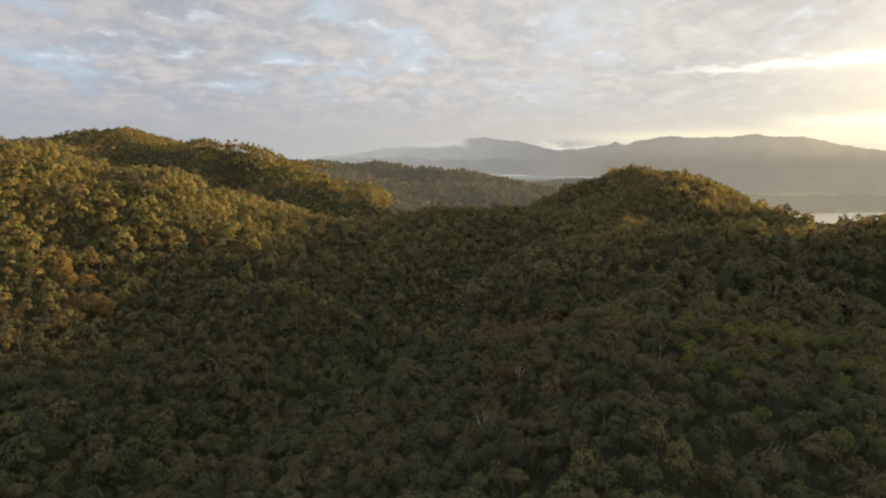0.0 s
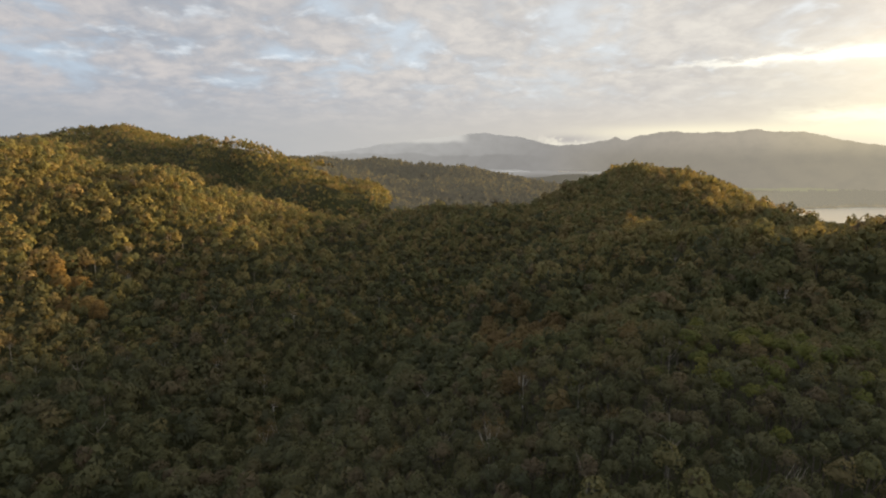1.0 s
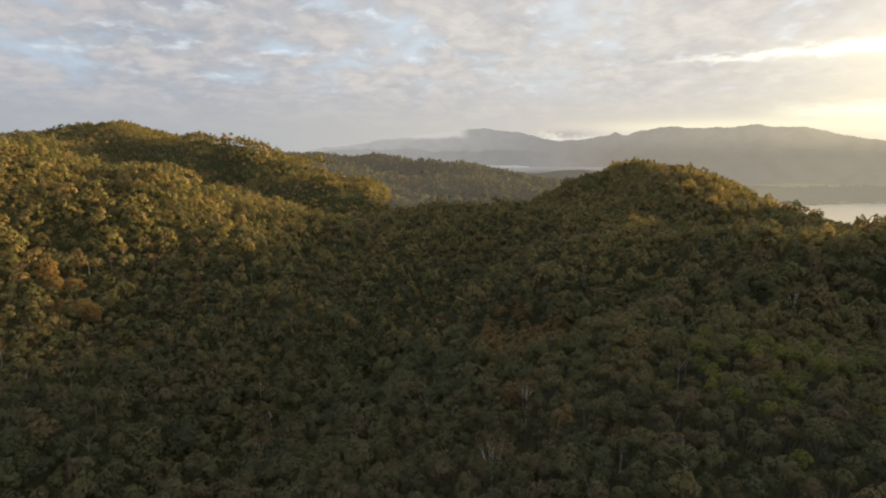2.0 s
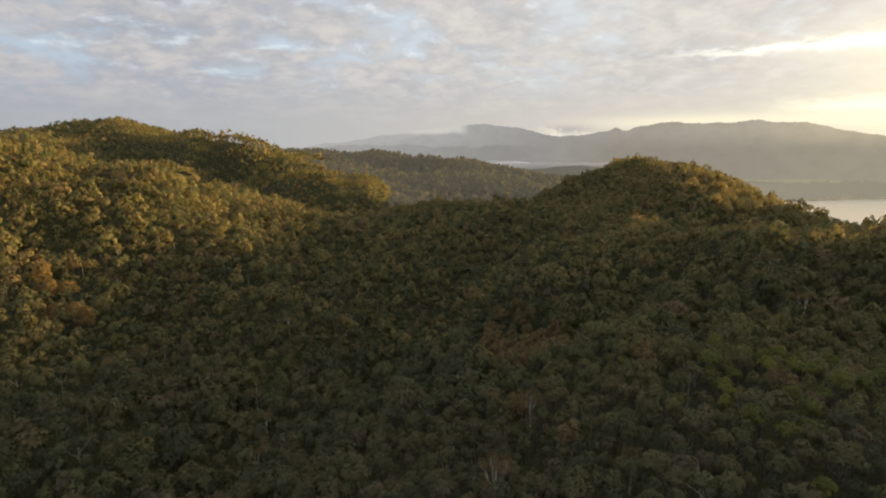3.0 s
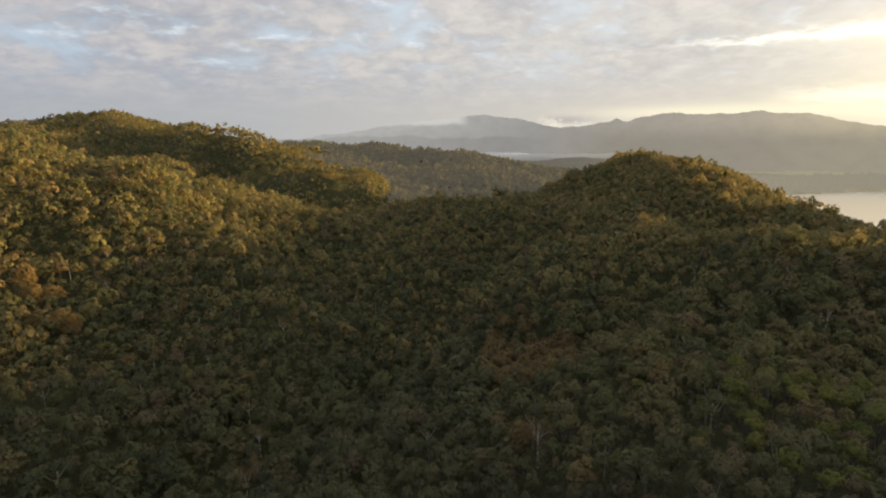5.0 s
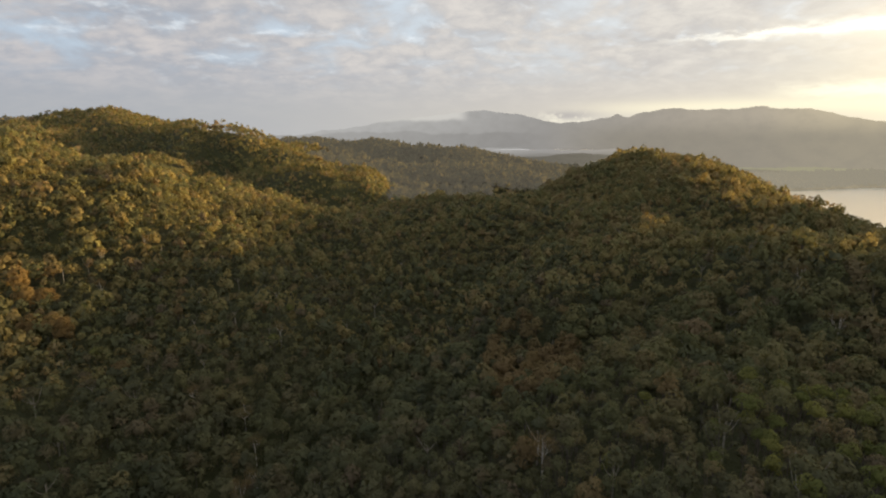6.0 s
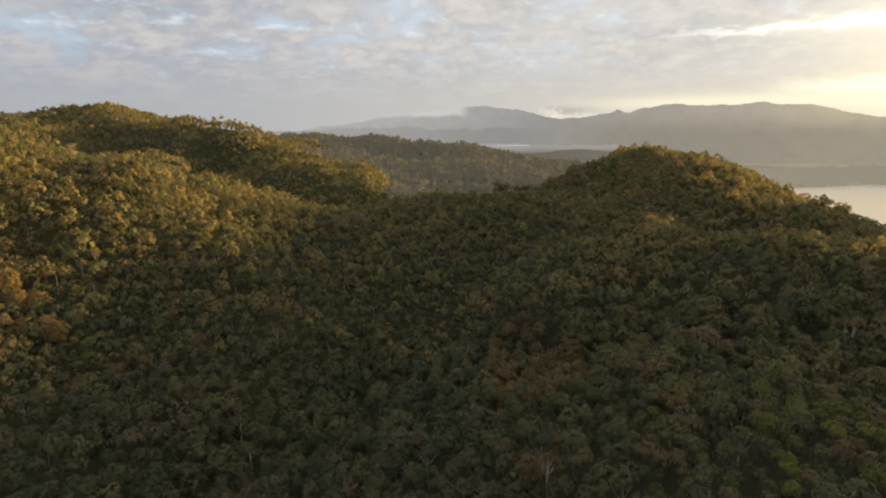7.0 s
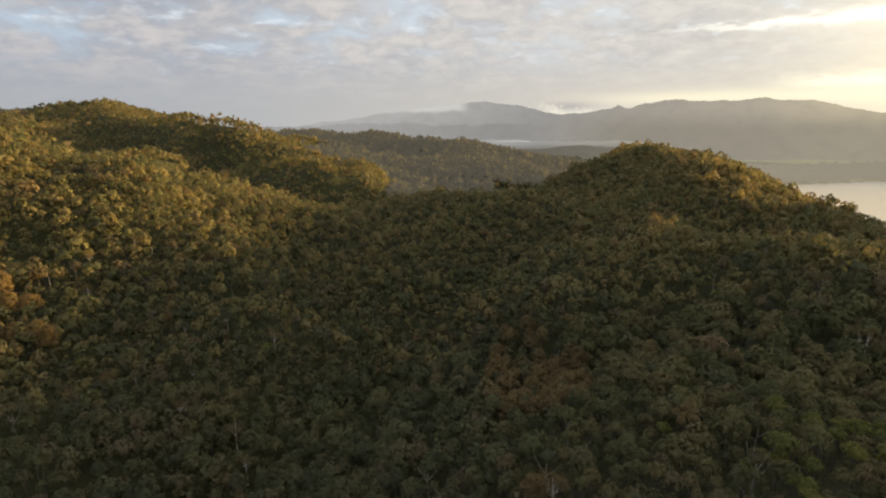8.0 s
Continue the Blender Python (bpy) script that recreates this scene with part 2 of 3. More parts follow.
# Far haze painted as a glow, tinted by bearing, height and distance.
def hazy_material(name, shore):
    mat, n = material(name)
    pos = n.add("ShaderNodeNewGeometry").outputs["Position"]
    px, py, pz = n.split(pos)
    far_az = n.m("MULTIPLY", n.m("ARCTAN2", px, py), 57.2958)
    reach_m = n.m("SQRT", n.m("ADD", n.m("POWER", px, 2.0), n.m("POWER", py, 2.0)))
    # haze tint by bearing, more golden towards the sun
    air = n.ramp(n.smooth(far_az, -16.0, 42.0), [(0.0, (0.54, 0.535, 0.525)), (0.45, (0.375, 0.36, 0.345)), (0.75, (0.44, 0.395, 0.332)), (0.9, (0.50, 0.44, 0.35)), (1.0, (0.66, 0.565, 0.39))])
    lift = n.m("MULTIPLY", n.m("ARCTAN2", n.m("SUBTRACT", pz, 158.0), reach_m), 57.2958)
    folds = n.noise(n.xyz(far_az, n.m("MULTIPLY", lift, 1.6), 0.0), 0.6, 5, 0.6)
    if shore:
        # the shore's own haze glow, blended by distance into the mountains' tint
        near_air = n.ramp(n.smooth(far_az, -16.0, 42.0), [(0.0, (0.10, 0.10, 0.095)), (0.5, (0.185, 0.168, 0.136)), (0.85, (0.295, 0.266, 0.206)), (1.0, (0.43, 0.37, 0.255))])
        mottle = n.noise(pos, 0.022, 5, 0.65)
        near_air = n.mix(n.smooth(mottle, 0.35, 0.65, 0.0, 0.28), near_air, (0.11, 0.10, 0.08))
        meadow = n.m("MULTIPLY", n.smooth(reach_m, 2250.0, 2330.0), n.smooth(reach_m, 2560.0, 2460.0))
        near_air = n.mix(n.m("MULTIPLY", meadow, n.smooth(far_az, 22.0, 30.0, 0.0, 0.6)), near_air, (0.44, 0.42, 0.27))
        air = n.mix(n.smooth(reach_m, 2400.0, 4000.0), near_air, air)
    else:
        # painted haze darkened towards the foot and in noise patches
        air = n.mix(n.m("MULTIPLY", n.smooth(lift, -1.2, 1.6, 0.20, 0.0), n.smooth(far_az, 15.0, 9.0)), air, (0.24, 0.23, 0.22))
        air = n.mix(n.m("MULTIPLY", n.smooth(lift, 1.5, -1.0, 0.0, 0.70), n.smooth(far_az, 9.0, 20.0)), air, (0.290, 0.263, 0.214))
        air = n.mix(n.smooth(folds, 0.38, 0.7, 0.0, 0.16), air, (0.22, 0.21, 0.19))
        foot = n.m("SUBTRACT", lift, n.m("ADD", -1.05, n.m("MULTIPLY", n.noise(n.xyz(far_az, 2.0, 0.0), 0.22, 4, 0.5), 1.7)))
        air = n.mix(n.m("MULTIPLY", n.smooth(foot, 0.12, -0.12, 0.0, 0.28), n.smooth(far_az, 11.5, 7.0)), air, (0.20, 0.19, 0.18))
        # low cloud on the shoulder of the range, painted in a sky-bright tint
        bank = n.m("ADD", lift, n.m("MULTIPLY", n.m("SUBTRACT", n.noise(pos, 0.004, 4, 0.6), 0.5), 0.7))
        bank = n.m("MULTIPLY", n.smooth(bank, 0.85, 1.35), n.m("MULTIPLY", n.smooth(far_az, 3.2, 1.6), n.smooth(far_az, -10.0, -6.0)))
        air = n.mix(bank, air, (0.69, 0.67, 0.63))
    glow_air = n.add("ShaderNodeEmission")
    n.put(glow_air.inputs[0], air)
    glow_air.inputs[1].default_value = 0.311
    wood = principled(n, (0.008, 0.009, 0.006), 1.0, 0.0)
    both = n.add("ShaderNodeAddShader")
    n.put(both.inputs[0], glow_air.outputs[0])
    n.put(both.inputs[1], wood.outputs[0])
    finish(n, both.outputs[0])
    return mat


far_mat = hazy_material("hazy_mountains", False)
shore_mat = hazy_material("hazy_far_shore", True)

# Mist drawn as a glowing sheet, its daylight put into the emission.
mist_mat, n = material("low_mist")
glow_air = n.add("ShaderNodeEmission")
pos = n.add("ShaderNodeNewGeometry").outputs["Position"]
n.put(glow_air.inputs[0], n.mix(n.noise(pos, 0.01, 4, 0.6), (0.56, 0.56, 0.55), (0.78, 0.77, 0.74)))
glow_air.inputs[1].default_value = 0.311
finish(n, glow_air.outputs[0])


# ---------------------------------------------------------------- the land
# Hills: centre x, y, height, two half-widths, turn in degrees.
RIGHT_HILLS = [
    (61, 98, 30.6, 65, 59, 95),
    (198, 268, 89.7, 115, 162, 46),
    (371, 741, 94.9, 68, 148, -24),
    (278, 857, 95.0, 35, 149, -10),
    (172, 725, 55.5, 43, 66, 3),
    (267, 504, 62.3, 88, 110, -6),
    (394, 208, 78.8, 72, 119, -53),
    (123, -104, 66.7, 210, 299, 77),
]
LEFT_HILLS = [
    (-350, 436, 96.7, 84, 117, 46),
    (-206, 572, 41.1, 55, 130, 36),
    (-426, 712, 51.8, 69, 146, 58),
    (-633, 735, 96.9, 115, 167, 15),
    (-880, 250, 190.1, 366, 259, -11),
    (-16, 312, -19.5, 151, 26, 66),
    (32, 599, 72.9, 149, 125, -1),
]
FAR_HILLS = [
    (-258, 1032, 73.0, 78, 105, 51),
    (-351, 888, 110.4, 72, 191, 66),
    (-624, 1134, 142.0, 188, 176, 31),
    (-1102, 1464, 185.0, 293, 455, 0),
    (-434, 1850, 112.8, 249, 202, 94),
    (76, 1887, 82.3, 148, 181, -7),
    (-2, 1085, 53.6, 126, 270, 87),
    (-200, 816, 31.6, 72, 174, -40),
    (-180, 1678, 57.1, 94, 111, -1),
    (268, 1604, 40.6, 154, 113, 12),
]
# shoulders and low hills between them
SHOULDERS = [
    (-343, 686, 19.3, 58, 37, 28),
    (-89, 1156, 13.5, 103, 181, 17),
    (121, 1246, 30.7, 117, 152, 0),
    (-300, 1444, 47.7, 122, 136, 38),
    (-46, 1525, 42.0, 124, 78, 13),
    (-167, 716, 43.2, 53, 28, -12),
    (345, 468, 17.9, 24, 54, -8),
    (-387, 876, 16.0, 64, 47, 28),
    (53, 1450, 37.8, 143, 142, 0),
    (124, 216, 8.7, 23, 25, 0),
    (143, 235, 10.1, 22, 22, -1),
]
# a ridge out of view, added towards the sun to shade the valley
SHADE_RIDGE = [(484, 296, 150, 48, 52, 0), (488, 435, 150, 46, 46, 0), (496, 510, 120, 36, 27, 0)]
# ravines and shoulders on the ridge and on the spurs before it
FOLDS = [
    (-302, 730, -39.6, 23, 81, -13),
    (-374, 780, 24.8, 19, 113, 20),
    (-526, 952, -22.2, 57, 116, 23),
    (-289, 797, 27.8, 15, 49, 7),
    (-489, 906, 7.7, 28, 78, 31),
    (-197, 849, -14.1, 34, 62, 12),
    (-656, 998, -12.7, 24, 79, 23),
    (-106, 795, 21.8, 19, 84, 10),
    (-257, 482, 35.0, 33, 101, 36),
    (-217, 496, -6.2, 15, 75, 38),
    (-136, 389, 18.6, 27, 102, 29),
    (-249, 346, -13.2, 15, 16, 51),
    (-379, 537, 26.2, 53, 39, 52),
    (51, 246, -11.4, 22, 23, 44),
    (135, 221, -24.7, 30, 56, 28),
    (190, 340, -20.0, 31, 46, 33),
]
HILLS = FOLDS + SHADE_RIDGE + RIGHT_HILLS + LEFT_HILLS + FAR_HILLS + SHOULDERS


def swell(x, y, size, seed):
    """Smooth uneven ground, about -1 to 1."""
    r = np.random.RandomState(seed)
    out = np.zeros(np.shape(x))
    for k in range(7):
        a, ph = r.uniform(0, 2 * np.pi), r.uniform(0, 2 * np.pi)
        f = 2 * np.pi / (size * r.uniform(0.6, 1.6))
        out = out + np.sin(f * (np.cos(a) * x + np.sin(a) * y) + ph)
    return out / 3.2


def land(x, y):
    """Height of the soil."""
    x, y = np.asarray(x, float), np.asarray(y, float)
    z = np.full(np.shape(x), 1.6)
    for a, b, h, sx, sy, turn in HILLS:
        c, s = math.cos(radians(turn)), math.sin(radians(turn))
        u, v = (c * (x - a) + s * (y - b)) / sx, (-s * (x - a) + c * (y - b)) / sy
        z = z + h * np.exp(-0.5 * (u * u + v * v))
    z = 4 * np.logaddexp(z / 4, 4.5 / 4)
    z = z + 1.3 * swell(x, y, 60, 3) + np.clip((z - 30) / 60, 0, 1) * (2.5 * swell(x, y, 170, 5) + 2.6 * swell(x, y, 95, 6))
    z = z - 5.0 * np.clip((z - 8) / 12, 0, 1)
    far = np.clip((np.hypot(x, y) - 1500) / 900, 0, 1)
    z = z + far * (5.0 + 6.0 * swell(x, y, 420, 8))
    z = z + 42 * np.exp(-0.5 * (((x - 620) / 260) ** 2 + ((y - 2350) / 170) ** 2))
    # the near bay and the far inlet
    near_bay = 1 - ((x - 1420) / 960) ** 2 - ((y - 960) / 505) ** 2 + 0.05 * swell(x, y, 300, 11)
    inlet = 1 - ((x - 930) / 600) ** 2 - ((y - 4300) / 215) ** 2 + 0.05 * swell(x, y, 300, 12)
    for mask in (near_bay, inlet):
        k = np.clip(mask * 6 + 0.6, 0, 1)
        z = z * (1 - k) - 5.0 * k
    return z


def mesh_from(name, verts, faces, mats, tint=None, which=None, smooth=False, normals=None):
    """A mesh from arrays of corners and of triangles or quads."""
    me = bpy.data.meshes.new(name)
    verts, faces = np.asarray(verts, np.float32), np.asarray(faces, np.int32)
    k = faces.shape[1]
    me.vertices.add(len(verts))
    me.vertices.foreach_set("co", verts.ravel())
    me.loops.add(faces.size)
    me.loops.foreach_set("vertex_index", faces.ravel())
    me.polygons.add(len(faces))
    me.polygons.foreach_set("loop_start", np.arange(0, faces.size, k, dtype=np.int32))
    for mat in mats:
        me.materials.append(mat)
    if which is not None:
        me.polygons.foreach_set("material_index", np.asarray(which, np.int32))
    me.polygons.foreach_set("use_smooth", np.full(len(faces), smooth))
    if tint is not None:
        me.attributes.new("tint", "FLOAT", "FACE").data.foreach_set("value", np.asarray(tint, np.float32))
    me.update(calc_edges=True)
    if normals is not None:
        me.attributes.new("custom_normal", "FLOAT_VECTOR", "POINT").data.foreach_set("vector", np.asarray(normals, np.float32).ravel())
    return me


def grid_faces(rows, cols, closed=False):
    i, j = np.meshgrid(np.arange(rows - 1), np.arange(cols if closed else cols - 1), indexing="ij")
    i, j = i.ravel(), j.ravel()
    k = (j + 1) % cols
    return np.stack([i * cols + j, i * cols + k, (i + 1) * cols + k, (i + 1) * cols + j], 1)


def build_ground():
    """One sheet, finer ahead of the flight, out to the horizon."""
    ahead = np.arange(-62, 62, 0.6)
    around = np.arange(62, 298, 4.0)
    a = np.radians(np.concatenate([ahead, around]))
    r = np.concatenate([[0.05], np.linspace(4, 100, 14), 100 * 1.0225 ** np.arange(1, 177)])
    r = r[r < 4960]
    rr, aa = np.meshgrid(r, a, indexing="ij")
    x, y = rr * np.sin(aa), rr * np.cos(aa) - 6
    bearing = np.degrees(aa)
    sunk = np.where((bearing > -44) & (bearing < 62), np.clip((rr - 2160) / 200, 0, 1), 0)
    sunk = np.maximum(sunk, np.where((bearing > 24) & (bearing < 62), np.clip((rr - 1560) / 100, 0, 1), 0))
    verts = np.stack([x, y, land(x, y) - 9 * sunk], -1).reshape(-1, 3)
    me = mesh_from("ground", verts, grid_faces(len(r), len(a), True)[:, ::-1], [soil], smooth=True)
    return tagged(new("ground", me), "dark forest soil under trees on rolling hills", "ground", kind="structure")


build_ground()


def build_water():
    a = np.radians(np.arange(0, 360, 4.0))
    r = np.array([0.5, 300, 700, 1200, 2000, 3000, 4000, 4955])
    rr, aa = np.meshgrid(r, a, indexing="ij")
    verts = np.stack([rr * np.sin(aa), rr * np.cos(aa), 0 * rr], -1).reshape(-1, 3)
    me = mesh_from("water", verts, grid_faces(len(r), len(a), True)[:, ::-1], [water_mat], smooth=True)
    return tagged(new("water", me), "calm pale bay water reflecting the evening sky", "water", kind="structure")


build_water()

# Far mountains: bearing of each summit, its angle above the eye, half-width, all in degrees.
SUMMITS = [(-22.0, 0.01, 3.0), (-16.0, -0.03, 3.0), (-12.5, 0.38, 1.05), (-10.95, 0.23, 1.05), (-9.4, 0.45, 1.05), (-7.85, 0.53, 1.05), (-6.3, 0.84, 1.05),
           (-4.75, 0.92, 1.05), (-3.2, 0.95, 1.05), (-1.65, 1.07, 1.05), (-0.1, 1.18, 1.05), (1.45, 1.24, 1.05), (3.0, 1.39, 1.05), (4.55, 1.47, 1.05),
           (6.1, 1.25, 1.05), (7.65, 1.24, 1.05), (9.2, 1.04, 1.05), (10.75, 0.81, 1.05), (12.3, 0.49, 1.05), (13.85, 0.78, 1.05), (15.4, 0.55, 1.05),
           (16.95, 1.15, 1.05), (18.15, 0.63, 0.45), (20.0, 1.52, 1.4), (22.8, 1.78, 1.5), (25.4, 1.49, 1.5), (28.0, 1.64, 1.4), (30.4, 1.56, 1.2),
           (32.6, 1.42, 1.4), (35.0, 1.36, 1.5), (38.0, 0.84, 1.9), (42.0, 0.38, 2.5), (47.0, 0.94, 3.0), (53.0, 0.82, 3.0), (58.0, 0.59, 3.0)]


def build_mountains():
    deg = np.arange(-26, 62, 0.16)
    reach = 4720 - 1420 * np.clip((deg - 17) / 12, 0, 1) ** 1.5
    start = reach - 170 - 730 * np.clip((deg - 15) / 14, 0, 1)
    top = np.full(len(deg), -0.3)
    for b, h, s in SUMMITS:
        top = top + h * np.exp(-0.5 * ((deg - b) / s) ** 2)
    rs = np.random.RandomState(4)
    for f, amp in ((1.1, 0.02), (2.3, 0.025), (4.7, 0.016), (8.3, 0.012), (15.1, 0.006)):
        top += amp * np.sin(2 * np.pi * f * deg / 4 + rs.uniform(0, 6))
    crest = 158 + np.tan(np.radians(top)) * reach
    levels = np.linspace(0, 1, 34)
    rows = []
    for u in levels:
        r = start + (reach - start) * u
        a = np.radians(deg)
        x, y = r * np.sin(a), r * np.cos(a)
        lift = u ** 1.25 if u < 1 else 1
        spur = 1 + (1 - u) * u * (0.7 * swell(x, y, 420, 21) + 0.3 * swell(x, y, 150, 22))
        z = 2 + (crest - 2) * lift * spur
        rows.append(np.stack([x, y, z], -1))
    r = reach + 160
    rows.append(np.stack([r * np.sin(np.radians(deg)), r * np.cos(np.radians(deg)), 0.3 * crest], -1))
    verts = np.concatenate(rows)
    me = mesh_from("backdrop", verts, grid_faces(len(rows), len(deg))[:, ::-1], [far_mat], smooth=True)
    return tagged(new("backdrop", me), "hazy grey mountain range beyond the bay", "mountains", kind="structure")


build_mountains()


def build_far_shore():
    deg = np.arange(-44, 62, 0.4)
    u = np.linspace(0, 1, 90) ** 1.4
    start = 2080 - 640 * np.clip((deg - 16) / 8, 0, 1)
    rr = start[None] + (4930 - start[None]) * u[:, None]
    a = np.radians(deg)[None]
    x, y = rr * np.sin(a), rr * np.cos(a)
    z = land(x, y)
    z = z + np.where(z > 0, 2.5 + 1.5 * swell(x, y, 45, 31), -0.5)
    verts = np.stack([x, y, z], -1).reshape(-1, 3)
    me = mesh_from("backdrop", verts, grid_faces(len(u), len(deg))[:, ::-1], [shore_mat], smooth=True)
    return tagged(new("backdrop", me), "hazy wooded lowland on the far side of the bay", "far shore", kind="structure")


build_far_shore()


def build_mist(az_deg, reach, half_length, half_depth, height):
    """A low bank of mist lying on the far water, thinning to its ends."""
    u, v = np.meshgrid(np.linspace(-1, 1, 61), np.linspace(-1, 1, 13), indexing="ij")
    a = radians(az_deg)
    top = height * np.clip(1 - u * u, 0, 1) ** 0.8 * np.clip(1 - v * v, 0, 1) ** 0.5 * (0.8 + 0.2 * swell(u * 300, v * 80, 160, 41))
    along, across = u * half_length, v * half_depth
    x = (reach + across) * math.sin(a) + along * math.cos(a)
    y = (reach + across) * math.cos(a) - along * math.sin(a)
    verts = np.stack([x, y, 0.6 + top], -1).reshape(-1, 3)
    me = mesh_from("backdrop", verts, grid_faces(61, 13), [mist_mat], smooth=True)
    return tagged(new("backdrop", me), "low white mist lying on the far inlet", "mist", kind="structure")


build_mist(8.2, 4260, 260, 60, 15)
build_mist(18.2, 4230, 160, 50, 13)


# ---------------------------------------------------------------- trees
def crown_template(seed, leaves, size, shape, core=20, boughs=10):
    """A crown of leaf sprays on several boughs' lumps, of half-width 1: triangles as an array (n, 3, 3), and their normals (n, 3)."""
    r = np.random.RandomState(seed)
    wide, tall, count = {"dome": (1.0, 0.95, boughs), "flat": (1.12, 0.62, boughs - 2), "tall": (0.8, 1.3, boughs)}[shape]
    lumps = []
    for k in range(count):
        a = 2.4 * k + r.uniform(-0.5, 0.5)
        d = math.sqrt((k + 0.4) / count) * (0.72 if boughs < 12 else 0.8)
        lumps.append((wide * d * math.cos(a), wide * d * math.sin(a), tall * (0.55 - 1.25 * d * d + r.uniform(-0.25, 0.25)), r.uniform(0.33, 0.50) * (10 / boughs) ** 0.4))
    lumps = np.array(lumps)
    out, facing = [], []
    have = 0
    while have < leaves:
        m = leaves * 2 + 20
        which = r.randint(0, count, m)
        d = r.normal(size=(m, 3))
        d[:, 2] = d[:, 2] + 0.35
        d /= np.linalg.norm(d, axis=1)[:, None]
        c, rad = lumps[which, :3], lumps[which, 3]
        p = c + d * (rad * r.uniform(0.92, 1.04, m))[:, None]
        gap = np.linalg.norm(p[:, None] - lumps[None, :, :3], axis=2) / lumps[None, :, 3]
        gap[np.arange(m), which] = 2
        keep = (gap.min(1) > 0.88) & (d[:, 2] > -0.7)
        p, d = p[keep][:leaves - have], d[keep][:leaves - have]
        q = d + r.normal(size=d.shape) * 0.14
        q /= np.linalg.norm(q, axis=1)[:, None]
        u = np.cross(q, r.normal(size=q.shape))
        u /= np.linalg.norm(u, axis=1)[:, None]
        v = np.cross(q, u)
        s = (size * r.uniform(0.65, 1.35, len(p)))[:, None]
        out.append(np.stack([p + u * s * 0.62, p - u * s * 0.31 + v * s * 0.5, p - u * s * 0.31 - v * s * 0.5], 1))
        # a spray catches the light as the whole lump of leaves does
        shade = 0.40 * d + 0.15 * q + (0, 0, 0.30) + 0.40 * p / np.maximum(np.linalg.norm(p, axis=1), 0.3)[:, None]
        facing.append(shade / np.linalg.norm(shade, axis=1)[:, None])
        have += len(p)
    if core:
        bm = bmesh.new()
        bmesh.ops.create_cone(bm, cap_ends=False, segments=4, radius1=1.0, radius2=0.0, depth=1.4) if core < 20 else bmesh.ops.create_icosphere(bm, subdivisions=1, radius=1.0)
        bmesh.ops.triangulate(bm, faces=bm.faces)
        tri = np.array([[v.co[:] for v in f.verts] for f in bm.faces])
        bm.free()
        out.append(tri * (0.52 * wide, 0.52 * wide, 0.40 * tall) + (0, 0, -0.05))
        mid = tri.mean(1)
        facing.append(mid / np.linalg.norm(mid, axis=1)[:, None])
    return np.concatenate(out), np.concatenate(facing)


def tube(points, radii, sides):
    """A tapered tube along points: triangles (n, 3, 3)."""
    rings = []
    for i, p in enumerate(points):
        p = Vector(p)
        ahead = (Vector(points[min(i + 1, len(points) - 1)]) - Vector(points[max(i - 1, 0)])).normalized()
        u = ahead.cross(Vector((0.3, 0.9, 0.1))).normalized()
        v = ahead.cross(u)
        rings.append([p + radii[i] * (math.cos(t) * u + math.sin(t) * v) for t in (2 * math.pi * k / sides for k in range(sides))])
    tri = []
    for a, b in zip(rings, rings[1:]):
        for k in range(sides):
            j = (k + 1) % sides
            tri += [(a[k], a[j], b[j]), (a[k], b[j], b[k])]
    return np.array([[c[:] for c in t] for t in tri])


def trunk_template(seed, sides, limbs):
    """A trunk with limbs that reach into the crown; the crown's middle lies at height 1, its half-width is 0.5."""
    r = random.Random(seed)
    lean = (r.uniform(-0.06, 0.06), r.uniform(-0.06, 0.06))
    fork = r.uniform(0.52, 0.68)
    out = [tube([(0, 0, -0.12), (lean[0] * 0.5, lean[1] * 0.5, fork * 0.5), (lean[0], lean[1], fork), (lean[0] * 1.4, lean[1] * 1.4, 1.0)],
                [0.024, 0.018, 0.014, 0.005], sides)]
    for k in range(limbs):
        a = 2 * math.pi * (k + r.uniform(-0.2, 0.2)) / limbs
        d = r.uniform(0.22, 0.36)
        h = fork + r.uniform(-0.06, 0.08)
        s = h / fork
        out.append(tube([(lean[0] * s, lean[1] * s, h), (lean[0] + 0.5 * d * math.cos(a), lean[1] + 0.5 * d * math.sin(a), h + 0.18),
                         (lean[0] + d * math.cos(a), lean[1] + d * math.sin(a), r.uniform(0.95, 1.15))], [0.011, 0.007, 0.003], sides))
    return np.concatenate(out)


def flat_normals(tri):
    nrm = np.cross(tri[:, 1] - tri[:, 0], tri[:, 2] - tri[:, 0])
    return nrm / np.maximum(np.linalg.norm(nrm, axis=1), 1e-9)[:, None]


def tri_mesh(name, tri, mats, tint=None, which=None, facing=None):
    """A mesh of loose triangles; facing: a shading normal for each."""
    normals = None if facing is None else np.repeat(facing, 3, 0)
    return mesh_from(name, tri.reshape(-1, 3), np.arange(len(tri) * 3).reshape(-1, 3), mats, tint, which, facing is not None, normals)


